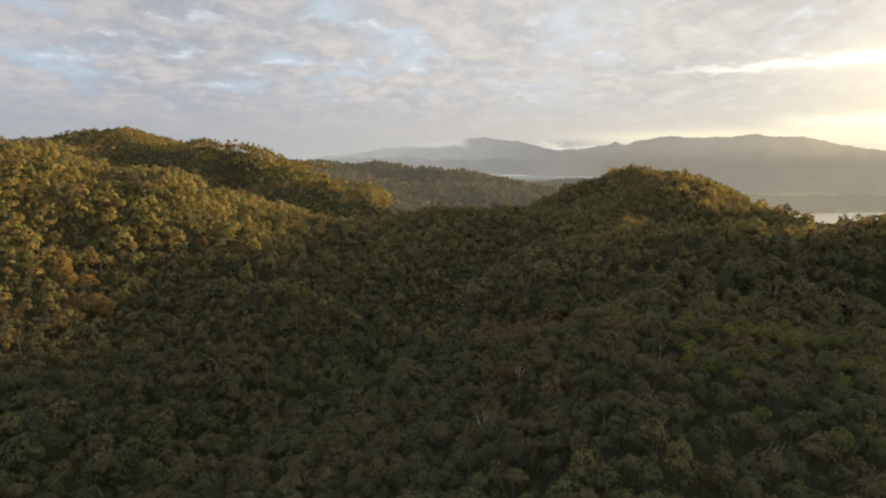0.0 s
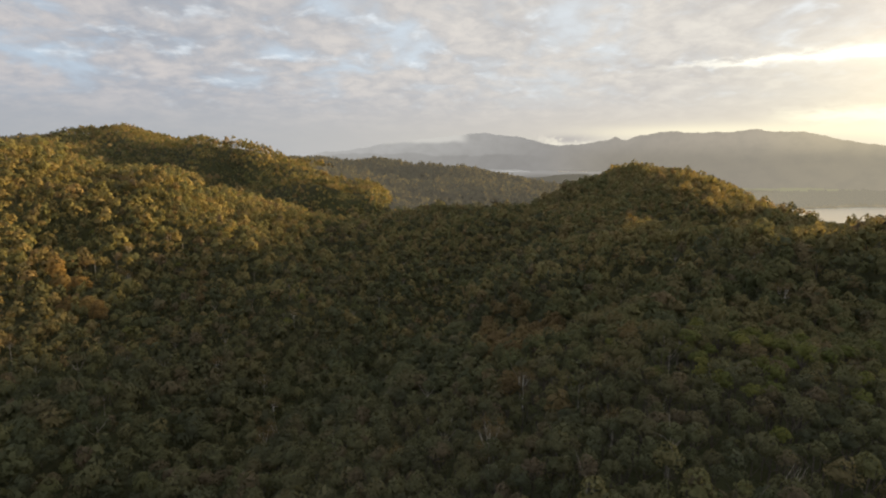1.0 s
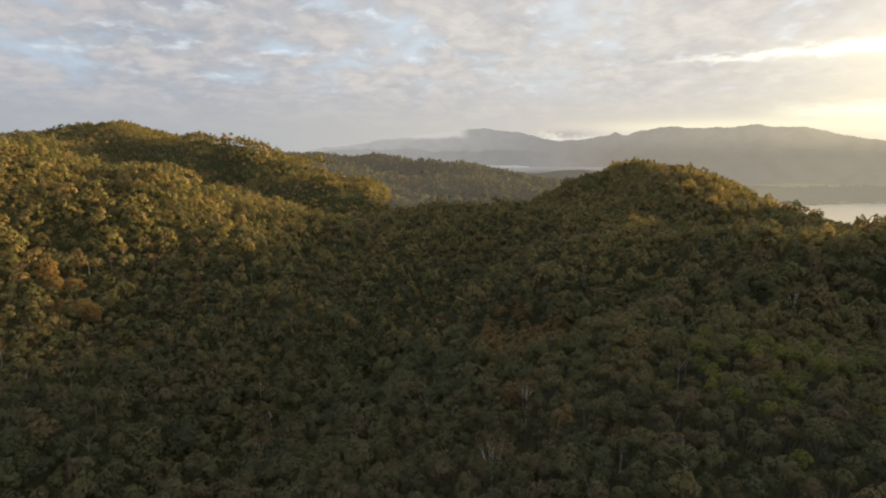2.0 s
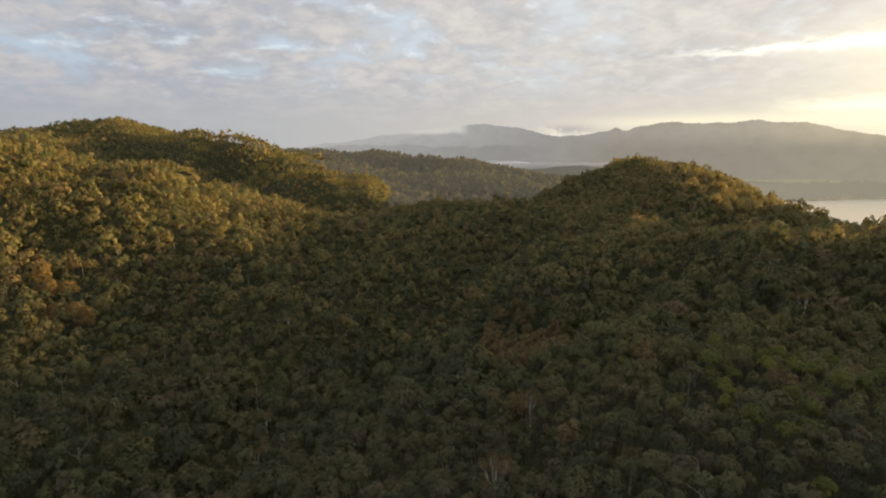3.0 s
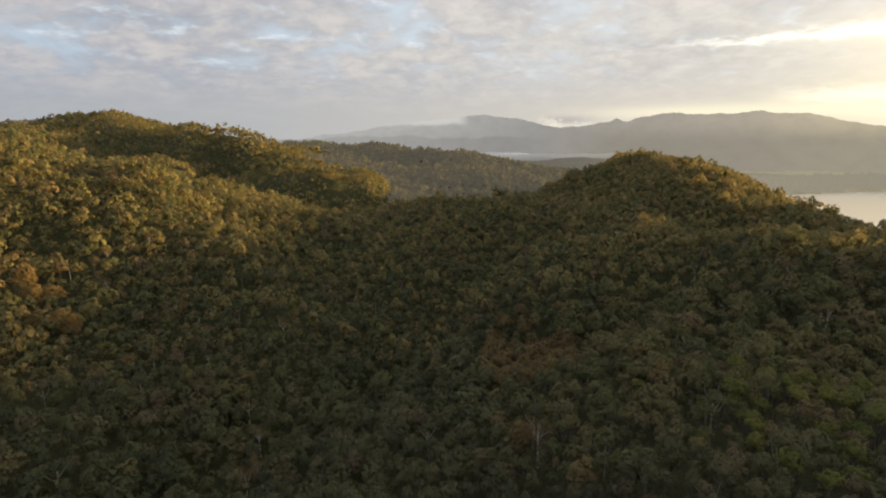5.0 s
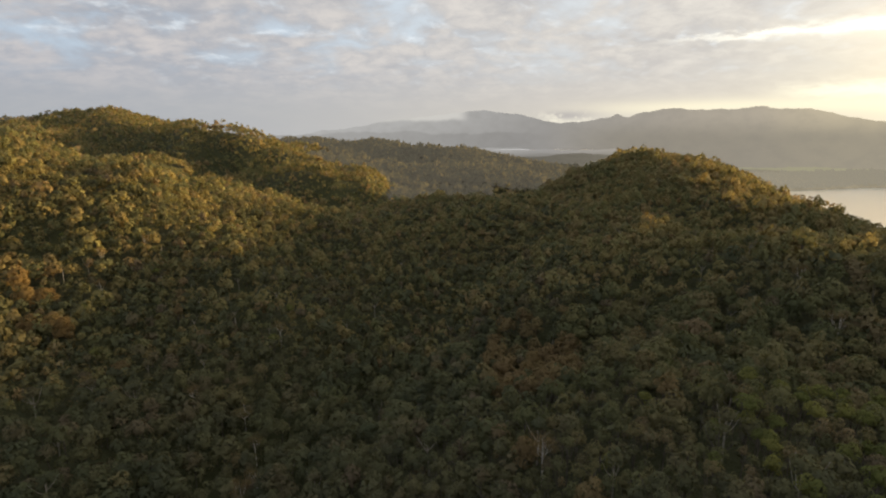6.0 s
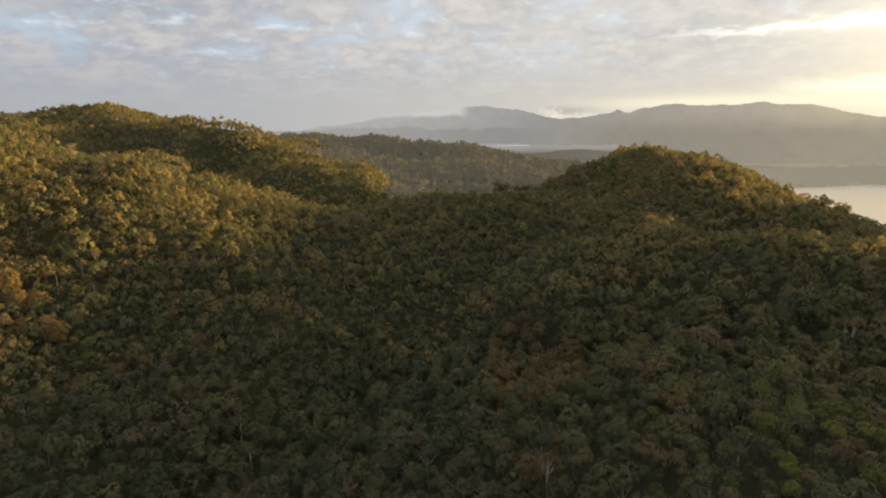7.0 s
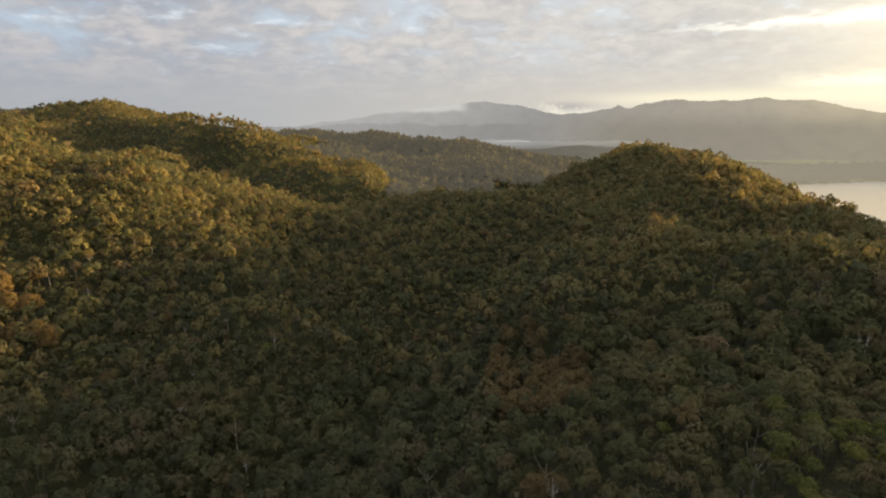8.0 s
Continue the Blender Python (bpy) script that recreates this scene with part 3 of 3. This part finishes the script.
def scatter(cell, seed, inside):
    """Jittered places of trees on land, where inside(x, y) holds."""
    r = np.random.RandomState(seed)
    out = []
    for y0 in np.arange(-420, 2100, 105.0):
        for x0 in np.arange(-1995, 1995, 105.0):
            k = int(105 / cell)
            i, j = np.meshgrid(np.arange(k), np.arange(k))
            i, j = i.ravel() + 0.5 * (j.ravel() % 2), j.ravel()
            x = x0 + (i + 0.25 + r.uniform(-0.28, 0.28, i.size)) * 105 / k
            y = y0 + (j + 0.5 + r.uniform(-0.28, 0.28, i.size)) * 105 / k
            keep = inside(x, y)
            if keep.any():
                out.append(np.stack([x[keep], y[keep]], 1))
    p = np.concatenate(out)
    z = land(p[:, 0], p[:, 1])
    keep = (z > np.where(p[:, 1] > 1250, 2.6, 1.6)) & (r.uniform(0, 1, len(p)) > 0.05)
    return np.column_stack([p[keep], z[keep]])


def stature(x, y):
    """Trees grow smaller on the exposed near shoulder than down in the valley."""
    return 1.0 - 0.33 * np.clip((205 - y) / 50, 0, 1) * np.clip((x + 40) / 40, 0, 1)


def shape_of(k):
    return ("dome", "tall", "flat", "dome", "tall", "dome")[k % 6]


def stand(name, label, places, leaves, size, seed, trunks, radius, core=20, height=5.7, foliage=leaf, vary=0.27):
    """One mesh of many trees."""
    r = np.random.RandomState(seed)
    kinds = 12
    kind = r.randint(0, kinds, len(places))
    tris, faces_to, tints, mats = [], [], [], []
    for k in range(kinds):
        at = places[kind == k]
        if not len(at):
            continue
        m = len(at)
        turn = r.uniform(0, 2 * np.pi, m)
        c, s = np.cos(turn), np.sin(turn)
        rad = radius * stature(at[:, 0], at[:, 1]) * np.clip(r.lognormal(0, vary, m) * (1 + 0.1 * swell(at[:, 0], at[:, 1], 26, 81)), 0.5, 2.1)
        tall = height + 0.6 * (rad - radius) + r.normal(0, 4.0 * vary, m) + 1.2 * radius * (r.uniform(0, 1, m) > 0.88)
        # neighbours are often of one kind
        tint = np.clip(0.5 + 0.16 * swell(at[:, 0], at[:, 1], 21, 82) + 0.85 * (r.uniform(0, 1, m) - 0.5), 0, 1)

        def put(t, nrm, sx, sz, dz, mat):
            nx, ny, nz = nrm[None, :, 0], nrm[None, :, 1], np.repeat(nrm[None, :, 2], m, 0)
            faces_to.append(np.stack([c[:, None] * nx - s[:, None] * ny, s[:, None] * nx + c[:, None] * ny, nz], -1).reshape(-1, 3).astype(np.float32))
            x, y, z = t[..., 0] * sx[:, None, None], t[..., 1] * sx[:, None, None], t[..., 2] * sz[:, None, None]
            cc, ss = c[:, None, None], s[:, None, None]
            w_ = np.stack([cc * x - ss * y + at[:, 0][:, None, None], ss * x + cc * y + at[:, 1][:, None, None], z + (at[:, 2] + dz)[:, None, None]], -1)
            tris.append(w_.reshape(-1, 3, 3).astype(np.float32))
            tints.append(np.repeat(tint, t.shape[1]))
            mats.append(np.full(m * t.shape[1], mat))

        crown, nrm = crown_template(seed * 50 + k, leaves, size, shape_of(k), core, 13 if leaves > 150 else 9)
        put(crown[None], nrm, rad, rad * r.uniform(0.95, 1.35, m), tall, 0)
        if trunks or (trunks == 0 and k % 3 == 0):
            stem = trunk_template(k, 3, trunks)
            put(stem[None], flat_normals(stem), tall, tall, np.zeros(m), 1)
    me = tri_mesh(name, np.concatenate(tris), [foliage, bark], np.concatenate(tints), np.concatenate(mats), np.concatenate(faces_to))
    return tagged(new(name, me), label, "forest", kind="stuff")


def place(x, y):
    return np.hypot(x, y - 25), np.degrees(np.arctan2(x, y))


# Stands of drier, red-brown trees: centre, half-widths, share of such trees.
DRY = [(35, 236, 20, 44, 0.95), (28, 146, 12, 16, 0.2), (-229, 306, 10, 10, 1.0), (-197, 282, 12, 9, 1.0)]


def dryness(x, y):
    d = np.zeros(np.shape(x))
    for a, b, sx, sy, share in DRY:
        d = np.maximum(d, share * (((x - a) / sx) ** 2 + ((y - b) / sy) ** 2 < 1))
    return d


def near(x, y):
    d, a = place(x, y)
    return (d < 265) & (np.abs(a) < 50) & (y > 54)


# Trees that stand alone are planted further down; the stands leave room for them.
LARGE_DRY = [(-224, 300), (-232, 307), (-217, 304), (-200, 284), (-191, 281), (-207, 279)]
SINGLE_DRY = [(-154, 326), (-146, 306), (-153, 262), (78, 231), (63, 190), (59, 163), (205, 366), (-88, 362), (-225, 323), (168, 305), (57, 273)]
BARE = [(10.6, 118, 17.5), (-87, 294, 15.5), (38, 113, 10), (-12, 128, 11), (24, 151, 15), (-70, 190, 14), (-85, 234, 15),
        (-76, 220, 14.5), (-68, 199, 14), (-59, 252, 15), (-213, 349, 14.5), (-201, 327, 14), (-198, 372, 14.5), (-169, 370, 14.5),
        (-204, 236, 14), (135, 203, 14.5), (144, 237, 14.5), (-30, 260, 14.5), (-110, 242, 14.5)]
SNAGS = [(55.0, 85.0, 12.5, 44.0), (-208.0, 243.0, 14.0, 42.0), (139.0, 231.0, 15.0, 22.0)]
PALMS = [(-222, 327, 12.8), (-187, 371, 12.4)]
rs = random.Random(33)
FRESH = [(78, 126), (96, 116), (66, 109), (97, 176), (88, 140), (70, 165), (107, 154), (66, 130), (-152, 372), (-176, 402), (-20, 205)]
FRESH += [(rs.gauss(88, 20), rs.gauss(140, 26)) for k in range(44)] + [(rs.gauss(-170, 45), rs.gauss(330, 45)) for k in range(10)]
slender = scatter(19.0, 61, lambda x, y: (place(x, y)[0] > 70) & (place(x, y)[0] < 400) & (np.abs(place(x, y)[1] + 6) < 36) & (y > 85))
slender = slender[np.random.RandomState(62).permutation(len(slender))[:110]]
ALONE = np.array([p[:2] for p in LARGE_DRY + SINGLE_DRY + BARE + SNAGS + FRESH + PALMS] + [tuple(p[:2]) for p in slender])


def with_room(places, gap):
    """Those places that keep clear of the trees planted singly."""
    d = np.hypot(places[:, None, 0] - ALONE[None, :, 0], places[:, None, 1] - ALONE[None, :, 1])
    return places[d.min(1) > gap]


close_trees = scatter(4.0, 1, near)
# the larger the crowns, the wider they stand
wide = np.random.RandomState(8).uniform(0, 1, len(close_trees)) < 0.52 / stature(close_trees[:, 0], close_trees[:, 1]) ** 2
close_trees = with_room(close_trees[wide], 3.0)
pick = np.random.RandomState(9).uniform(0, 1, len(close_trees)) < dryness(close_trees[:, 0], close_trees[:, 1])
dry_trees = close_trees[pick]
close_trees = close_trees[~pick]
# the stretch of slope that the flight passes nearest
front = (close_trees[:, 1] > 88) & (np.abs(close_trees[:, 0] - 8) < 95) & (close_trees[:, 1] < 200)
order = np.argsort(close_trees[:, 1] + 0.25 * np.abs(close_trees[:, 0]) + 1e4 * ~front)
single, close_trees = close_trees[order[:300]], close_trees[order[300:]]
mid_trees = with_room(scatter(5.5, 2, lambda x, y: (place(x, y)[0] >= 265) & (place(x, y)[0] < 560) & (np.abs(place(x, y)[1]) < 50)), 3.6)
hill = lambda x, y: (x > 95) & (x < 360) & (y > 420) & (y < 800) & (place(x, y)[0] >= 560)
hill_trees = scatter(6.0, 17, hill)
beyond = lambda x, y: (place(x, y)[0] >= np.where(x > -70, 660, 860)) & ~((x < -330) & (place(x, y)[0] < 1700) & (y < 1480)) & ~((x < -215) & (y < 1120)) & ~((x > 90) & (y < 1000))
far_trees = scatter(6.2, 3, lambda x, y: ~hill(x, y) & (place(x, y)[0] >= 560) & ~beyond(x, y) & (place(x, y)[0] < 1700) & (np.abs(place(x, y)[1]) < 47))
shore_trees = scatter(10.0, 14, lambda x, y: (y > 1395) & (y < 1800) & (x > 560) & (np.degrees(np.arctan2(x, y)) < 46))
last_trees = scatter(6.6, 4, lambda x, y: beyond(x, y) & (place(x, y)[0] < 2080) & (np.abs(place(x, y)[1]) < 45) & ~((y > 1380) & (x > 520)))
under_trees = scatter(4.6, 6, lambda x, y: (np.hypot(x, y - 15) < 75) & ~near(x, y))
round_trees = scatter(8.5, 5, lambda x, y: (place(x, y)[0] < 300) & (np.hypot(x, y - 15) >= 75) & ~near(x, y) & ((np.abs(place(x, y)[1]) >= 50) | (place(x, y)[0] < 265)))
stand("forest", "dense green forest canopy below the flight", under_trees, 76, 0.40, 9, 0, 3.3, 8, 8.8)


def paler_for_haze(places, seed):
    """Olive leaves on flanks and with distance, as painted haze; greener along the valley."""
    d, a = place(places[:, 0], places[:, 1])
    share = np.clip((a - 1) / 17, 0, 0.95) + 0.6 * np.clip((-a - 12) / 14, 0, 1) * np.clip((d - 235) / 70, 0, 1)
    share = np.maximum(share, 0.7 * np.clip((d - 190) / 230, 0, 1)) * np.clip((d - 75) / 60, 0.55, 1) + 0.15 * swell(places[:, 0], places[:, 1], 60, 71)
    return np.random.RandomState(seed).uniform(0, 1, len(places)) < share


nearest = np.hypot(close_trees[:, 0], close_trees[:, 1] - 25) < 172
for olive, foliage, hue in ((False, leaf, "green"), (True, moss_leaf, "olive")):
    some = paler_for_haze(close_trees, 51) == olive
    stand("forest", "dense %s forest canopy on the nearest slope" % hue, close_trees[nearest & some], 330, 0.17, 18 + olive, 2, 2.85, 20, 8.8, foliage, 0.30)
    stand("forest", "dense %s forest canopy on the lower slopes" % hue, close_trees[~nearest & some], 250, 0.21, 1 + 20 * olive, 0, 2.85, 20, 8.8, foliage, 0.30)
    some = paler_for_haze(mid_trees, 52) == olive
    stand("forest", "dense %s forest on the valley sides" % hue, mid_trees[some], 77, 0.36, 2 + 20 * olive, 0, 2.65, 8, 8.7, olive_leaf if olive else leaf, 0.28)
shrubs = scatter(6.6, 7, near)
thicket = scatter(7.4, 8, lambda x, y: (((place(x, y)[0] >= 265) & (place(x, y)[0] < 560)) | hill(x, y)) & (np.abs(place(x, y)[1]) < 46))
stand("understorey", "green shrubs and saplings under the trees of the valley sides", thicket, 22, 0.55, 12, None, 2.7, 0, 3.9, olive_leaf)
stand("understorey", "green shrubs and saplings under the forest canopy", shrubs, 60, 0.37, 11, None, 2.9, 0, 5.3)
# Patches of darker leaves put the ravines' shade into the ridge's colour.
painted_shade = np.random.RandomState(54).uniform(0, 1, len(far_trees)) < 0.38 + 0.35 * swell(far_trees[:, 0], far_trees[:, 1], 90, 72)
stand("forest", "olive forest on the hill and its ridge, leaves paled for haze", far_trees[~painted_shade], 18, 0.70, 3, None, 2.75, 0, 8.9, olive_leaf, 0.32)
stand("forest", "darker moss-green forest on the hill and its ridge", far_trees[painted_shade], 18, 0.70, 23, None, 2.75, 0, 8.7, moss_leaf, 0.32)
# olive instead of green: the paler leaves carry the hill's haze
stand("forest", "olive forest on the rounded hill above the bay, leaves paled for haze", hill_trees, 84, 0.38, 16, 0, 2.9, 8, 8.2, olive_leaf, 0.30)
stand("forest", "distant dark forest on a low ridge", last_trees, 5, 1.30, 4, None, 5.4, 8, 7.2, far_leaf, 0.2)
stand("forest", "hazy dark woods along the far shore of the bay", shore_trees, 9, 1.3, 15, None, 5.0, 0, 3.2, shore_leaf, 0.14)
stand("forest", "green forest round the valley", round_trees, 14, 0.85, 5, 0, 3.5, 8, 9.2)


def part(name, me, parent, label=""):
    ob = new(name, me)
    ob.parent = parent
    return tagged(ob, label)


def build_tree(name, label, category, group, crown, trunk, x, y, z, rad, tall, turn):
    top = new(name)
    top.matrix_basis = pose(x, y, z, 0, 0, turn) @ Matrix.Diagonal((1, 1, 1, 1))
    stem = part("trunk", trunk, top)
    stem.scale = (tall, tall, tall)
    leaves = part("crown", crown, top)
    leaves.location, leaves.scale = (0, 0, tall), (rad, rad, rad)
    return tagged(top, label, category, group)


def plant(places, name, label, group, mat, leaves, size, kinds, seed, radius, wood=bark, rise=0.0):
    """Trees that are things of their own."""
    r = np.random.RandomState(seed)
    protos = []
    for i, (x, y, z) in enumerate(places):
        k = i % kinds
        s, turn = float(np.clip(r.lognormal(0, 0.2), 0.65, 1.5)), float(r.uniform(0, 360))
        if i < kinds:
            sprays, nrm = crown_template(seed * 70 + k, leaves, size, shape_of(k), 20, 13)
            crown = tri_mesh("crown", sprays, [mat], facing=nrm)
            trunk = tri_mesh("trunk", trunk_template(seed + k, 6, 4), [wood])
            protos.append(build_tree(name, label, "tree", group, crown, trunk, x, y, z, radius, float(rise + (9.9 if k % 4 == 1 else 8.8) + r.normal(0, 0.5)), turn))
        else:
            copy_thing(protos[k], pose(x, y, z, 0, 0, turn) @ Matrix.Diagonal((s, s, 0.5 + 0.5 * s, 1)))


def on_land(spots):
    return np.array([(x, y, float(land(x, y))) for x, y in spots])


plant(single, "broadleaf_tree", "green broadleaf forest tree with a lumpy crown on a slope", "trees on the near slope", leaf, 490, 0.16, 14, 3, 2.1)
plant(dry_trees, "dry_tree", "red-brown dry-season tree standing among green forest", "dry trees", dry_leaf, 420, 0.19, 8, 6, 3.7)
plant(on_land(SINGLE_DRY), "dry_tree", "red-brown dry-season tree standing among green forest", "dry trees", dry_leaf, 420, 0.19, 8, 7, 3.5, bark, 1.6)
plant(on_land(LARGE_DRY), "dry_tree", "large golden-brown dry-season tree above the green canopy", "dry trees", golden_leaf, 1000, 0.13, 5, 12, 6.2, bark, 2.4)
plant(on_land(FRESH), "fresh_tree", "tree with fresh bright yellow-green leaves in the canopy", "fresh-leaved trees", fresh_leaf, 500, 0.16, 5, 8, 2.1)
plant(slender, "slender_tree", "slender tree with a pale stem rising above the canopy", "slender trees", leaf, 300, 0.20, 7, 9, 2.2, stem_bark, 1.6)


crest = far_trees[(far_trees[:, 2] > 140) & (far_trees[:, 0] < -200) & (far_trees[:, 0] > -900)]
crest = crest[np.random.RandomState(63).permutation(len(crest))[:60]]
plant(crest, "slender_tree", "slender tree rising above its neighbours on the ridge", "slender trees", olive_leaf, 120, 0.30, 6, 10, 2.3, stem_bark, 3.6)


def build_palm(x, y, tall, seed):
    """A palm: a ringed stem and a head of arching feathered fronds."""
    r = random.Random(seed)
    top = new("palm_tree")
    top.matrix_basis = pose(x, y, float(land(x, y)), 0, 0, r.uniform(0, 360))
    part("trunk", tri_mesh("trunk", tube([(0, 0, -0.5), (0.15, 0.05, tall * 0.5), (0.1, 0.2, tall)], [0.24, 0.18, 0.15], 8), [pale_bark]), top)
    for k in range(18):
        a, up, reach = 2.4 * k, r.uniform(0.25, 1.25), r.uniform(2.6, 3.6)
        tri = []
        for j in range(12):
            u0, u1 = j / 12, (j + 1) / 12
            spine = [(reach * u * math.cos(up * (1 - 0.4 * u)), reach * (u * math.sin(up) - 0.62 * u * u)) for u in (u0, u1)]
            width = 0.55 * math.sin(math.pi * (0.12 + 0.85 * u0))
            for side_ in (-1, 1):
                tri.append([(spine[0][0], 0, spine[0][1]), (spine[1][0], 0, spine[1][1]), (spine[1][0] + 0.15, side_ * width, spine[1][1] - 0.35 * width)])
        tri = np.array(tri, float)
        c, s_ = math.cos(a), math.sin(a)
        tri = np.stack([c * tri[..., 0] - s_ * tri[..., 1] + 0.1, s_ * tri[..., 0] + c * tri[..., 1] + 0.2, tri[..., 2] + tall], -1)
        part("frond", tri_mesh("frond", tri, [olive_leaf]), top)
    return tagged(top, "palm with arching olive fronds standing above the canopy", "palm", "palms")


for i, (x, y, tall) in enumerate(PALMS):
    build_palm(x, y, tall, 70 + i)


def build_bare_tree(x, y, tall, seed, lean=0.0, leafy=1.0, wood=pale_bark):
    r = random.Random(seed)
    z = float(land(x, y))
    top = new("bare_tree")
    top.matrix_basis = pose(x, y, z, 0, lean, r.uniform(0, 360) if not lean else 12)
    fork = 0.55 * tall
    part("trunk", tri_mesh("trunk", tube([(0, 0, -0.6), (0.1, 0.05, fork * 0.5), (0.05, 0.15, fork), (0.2, 0.3, tall * 0.86)], [0.31, 0.25, 0.17, 0.04], 8), [wood]), top)
    sprays = []
    for k in range(6):
        a, h, d = 1.05 * k + r.uniform(-0.3, 0.3), fork * r.uniform(0.88, 1.12), tall * r.uniform(0.09, 0.19)
        tip = (d * math.cos(a), d * math.sin(a), tall * r.uniform(0.74, 1.0))
        bend = (0.6 * tip[0] + r.uniform(-0.3, 0.3), 0.6 * tip[1] + r.uniform(-0.3, 0.3), h + 0.32 * (tip[2] - h))
        tri = [tube([(0.05, 0.12, h), bend, tip], [0.065, 0.042, 0.015], 6)]
        for j in range(3):
            e = (tip[0] + r.uniform(-1.0, 1.0), tip[1] + r.uniform(-1.0, 1.0), tip[2] + r.uniform(-0.6, 0.6))
            tri.append(tube([bend, [(p_ + q_) / 2 + r.uniform(-0.2, 0.2) for p_, q_ in zip(bend, e)], e], [0.036, 0.025, 0.01], 5))
            sprays.append(e)
        part("limb", tri_mesh("limb", np.concatenate(tri), [wood]), top)
    rs = np.random.RandomState(seed)
    t = []
    count = int(64 * leafy)
    for e in sprays if count else ():
        c = np.array(e) + rs.normal(0, 0.62, (count, 3))
        t.append(c[:, None] + rs.normal(0, 0.14, (count, 3, 3)))
    if t:
        part("crown", tri_mesh("crown", np.concatenate(t), [dry_leaf]), top, "thin golden-brown leaves and twigs")
    label = "nearly bare pale-barked tree rising out of the canopy" if t else "dead pale tree leaning out of the forest canopy"
    return tagged(top, label, "tree", "bare trees")


# dead trees that lean out of the canopy
for i, (x, y, tall, lean) in enumerate(SNAGS):
    build_bare_tree(x, y, tall, 40 + i, lean, 0.0, stem_bark)

for i, (x, y, tall) in enumerate(BARE):
    build_bare_tree(x, y, tall, i)
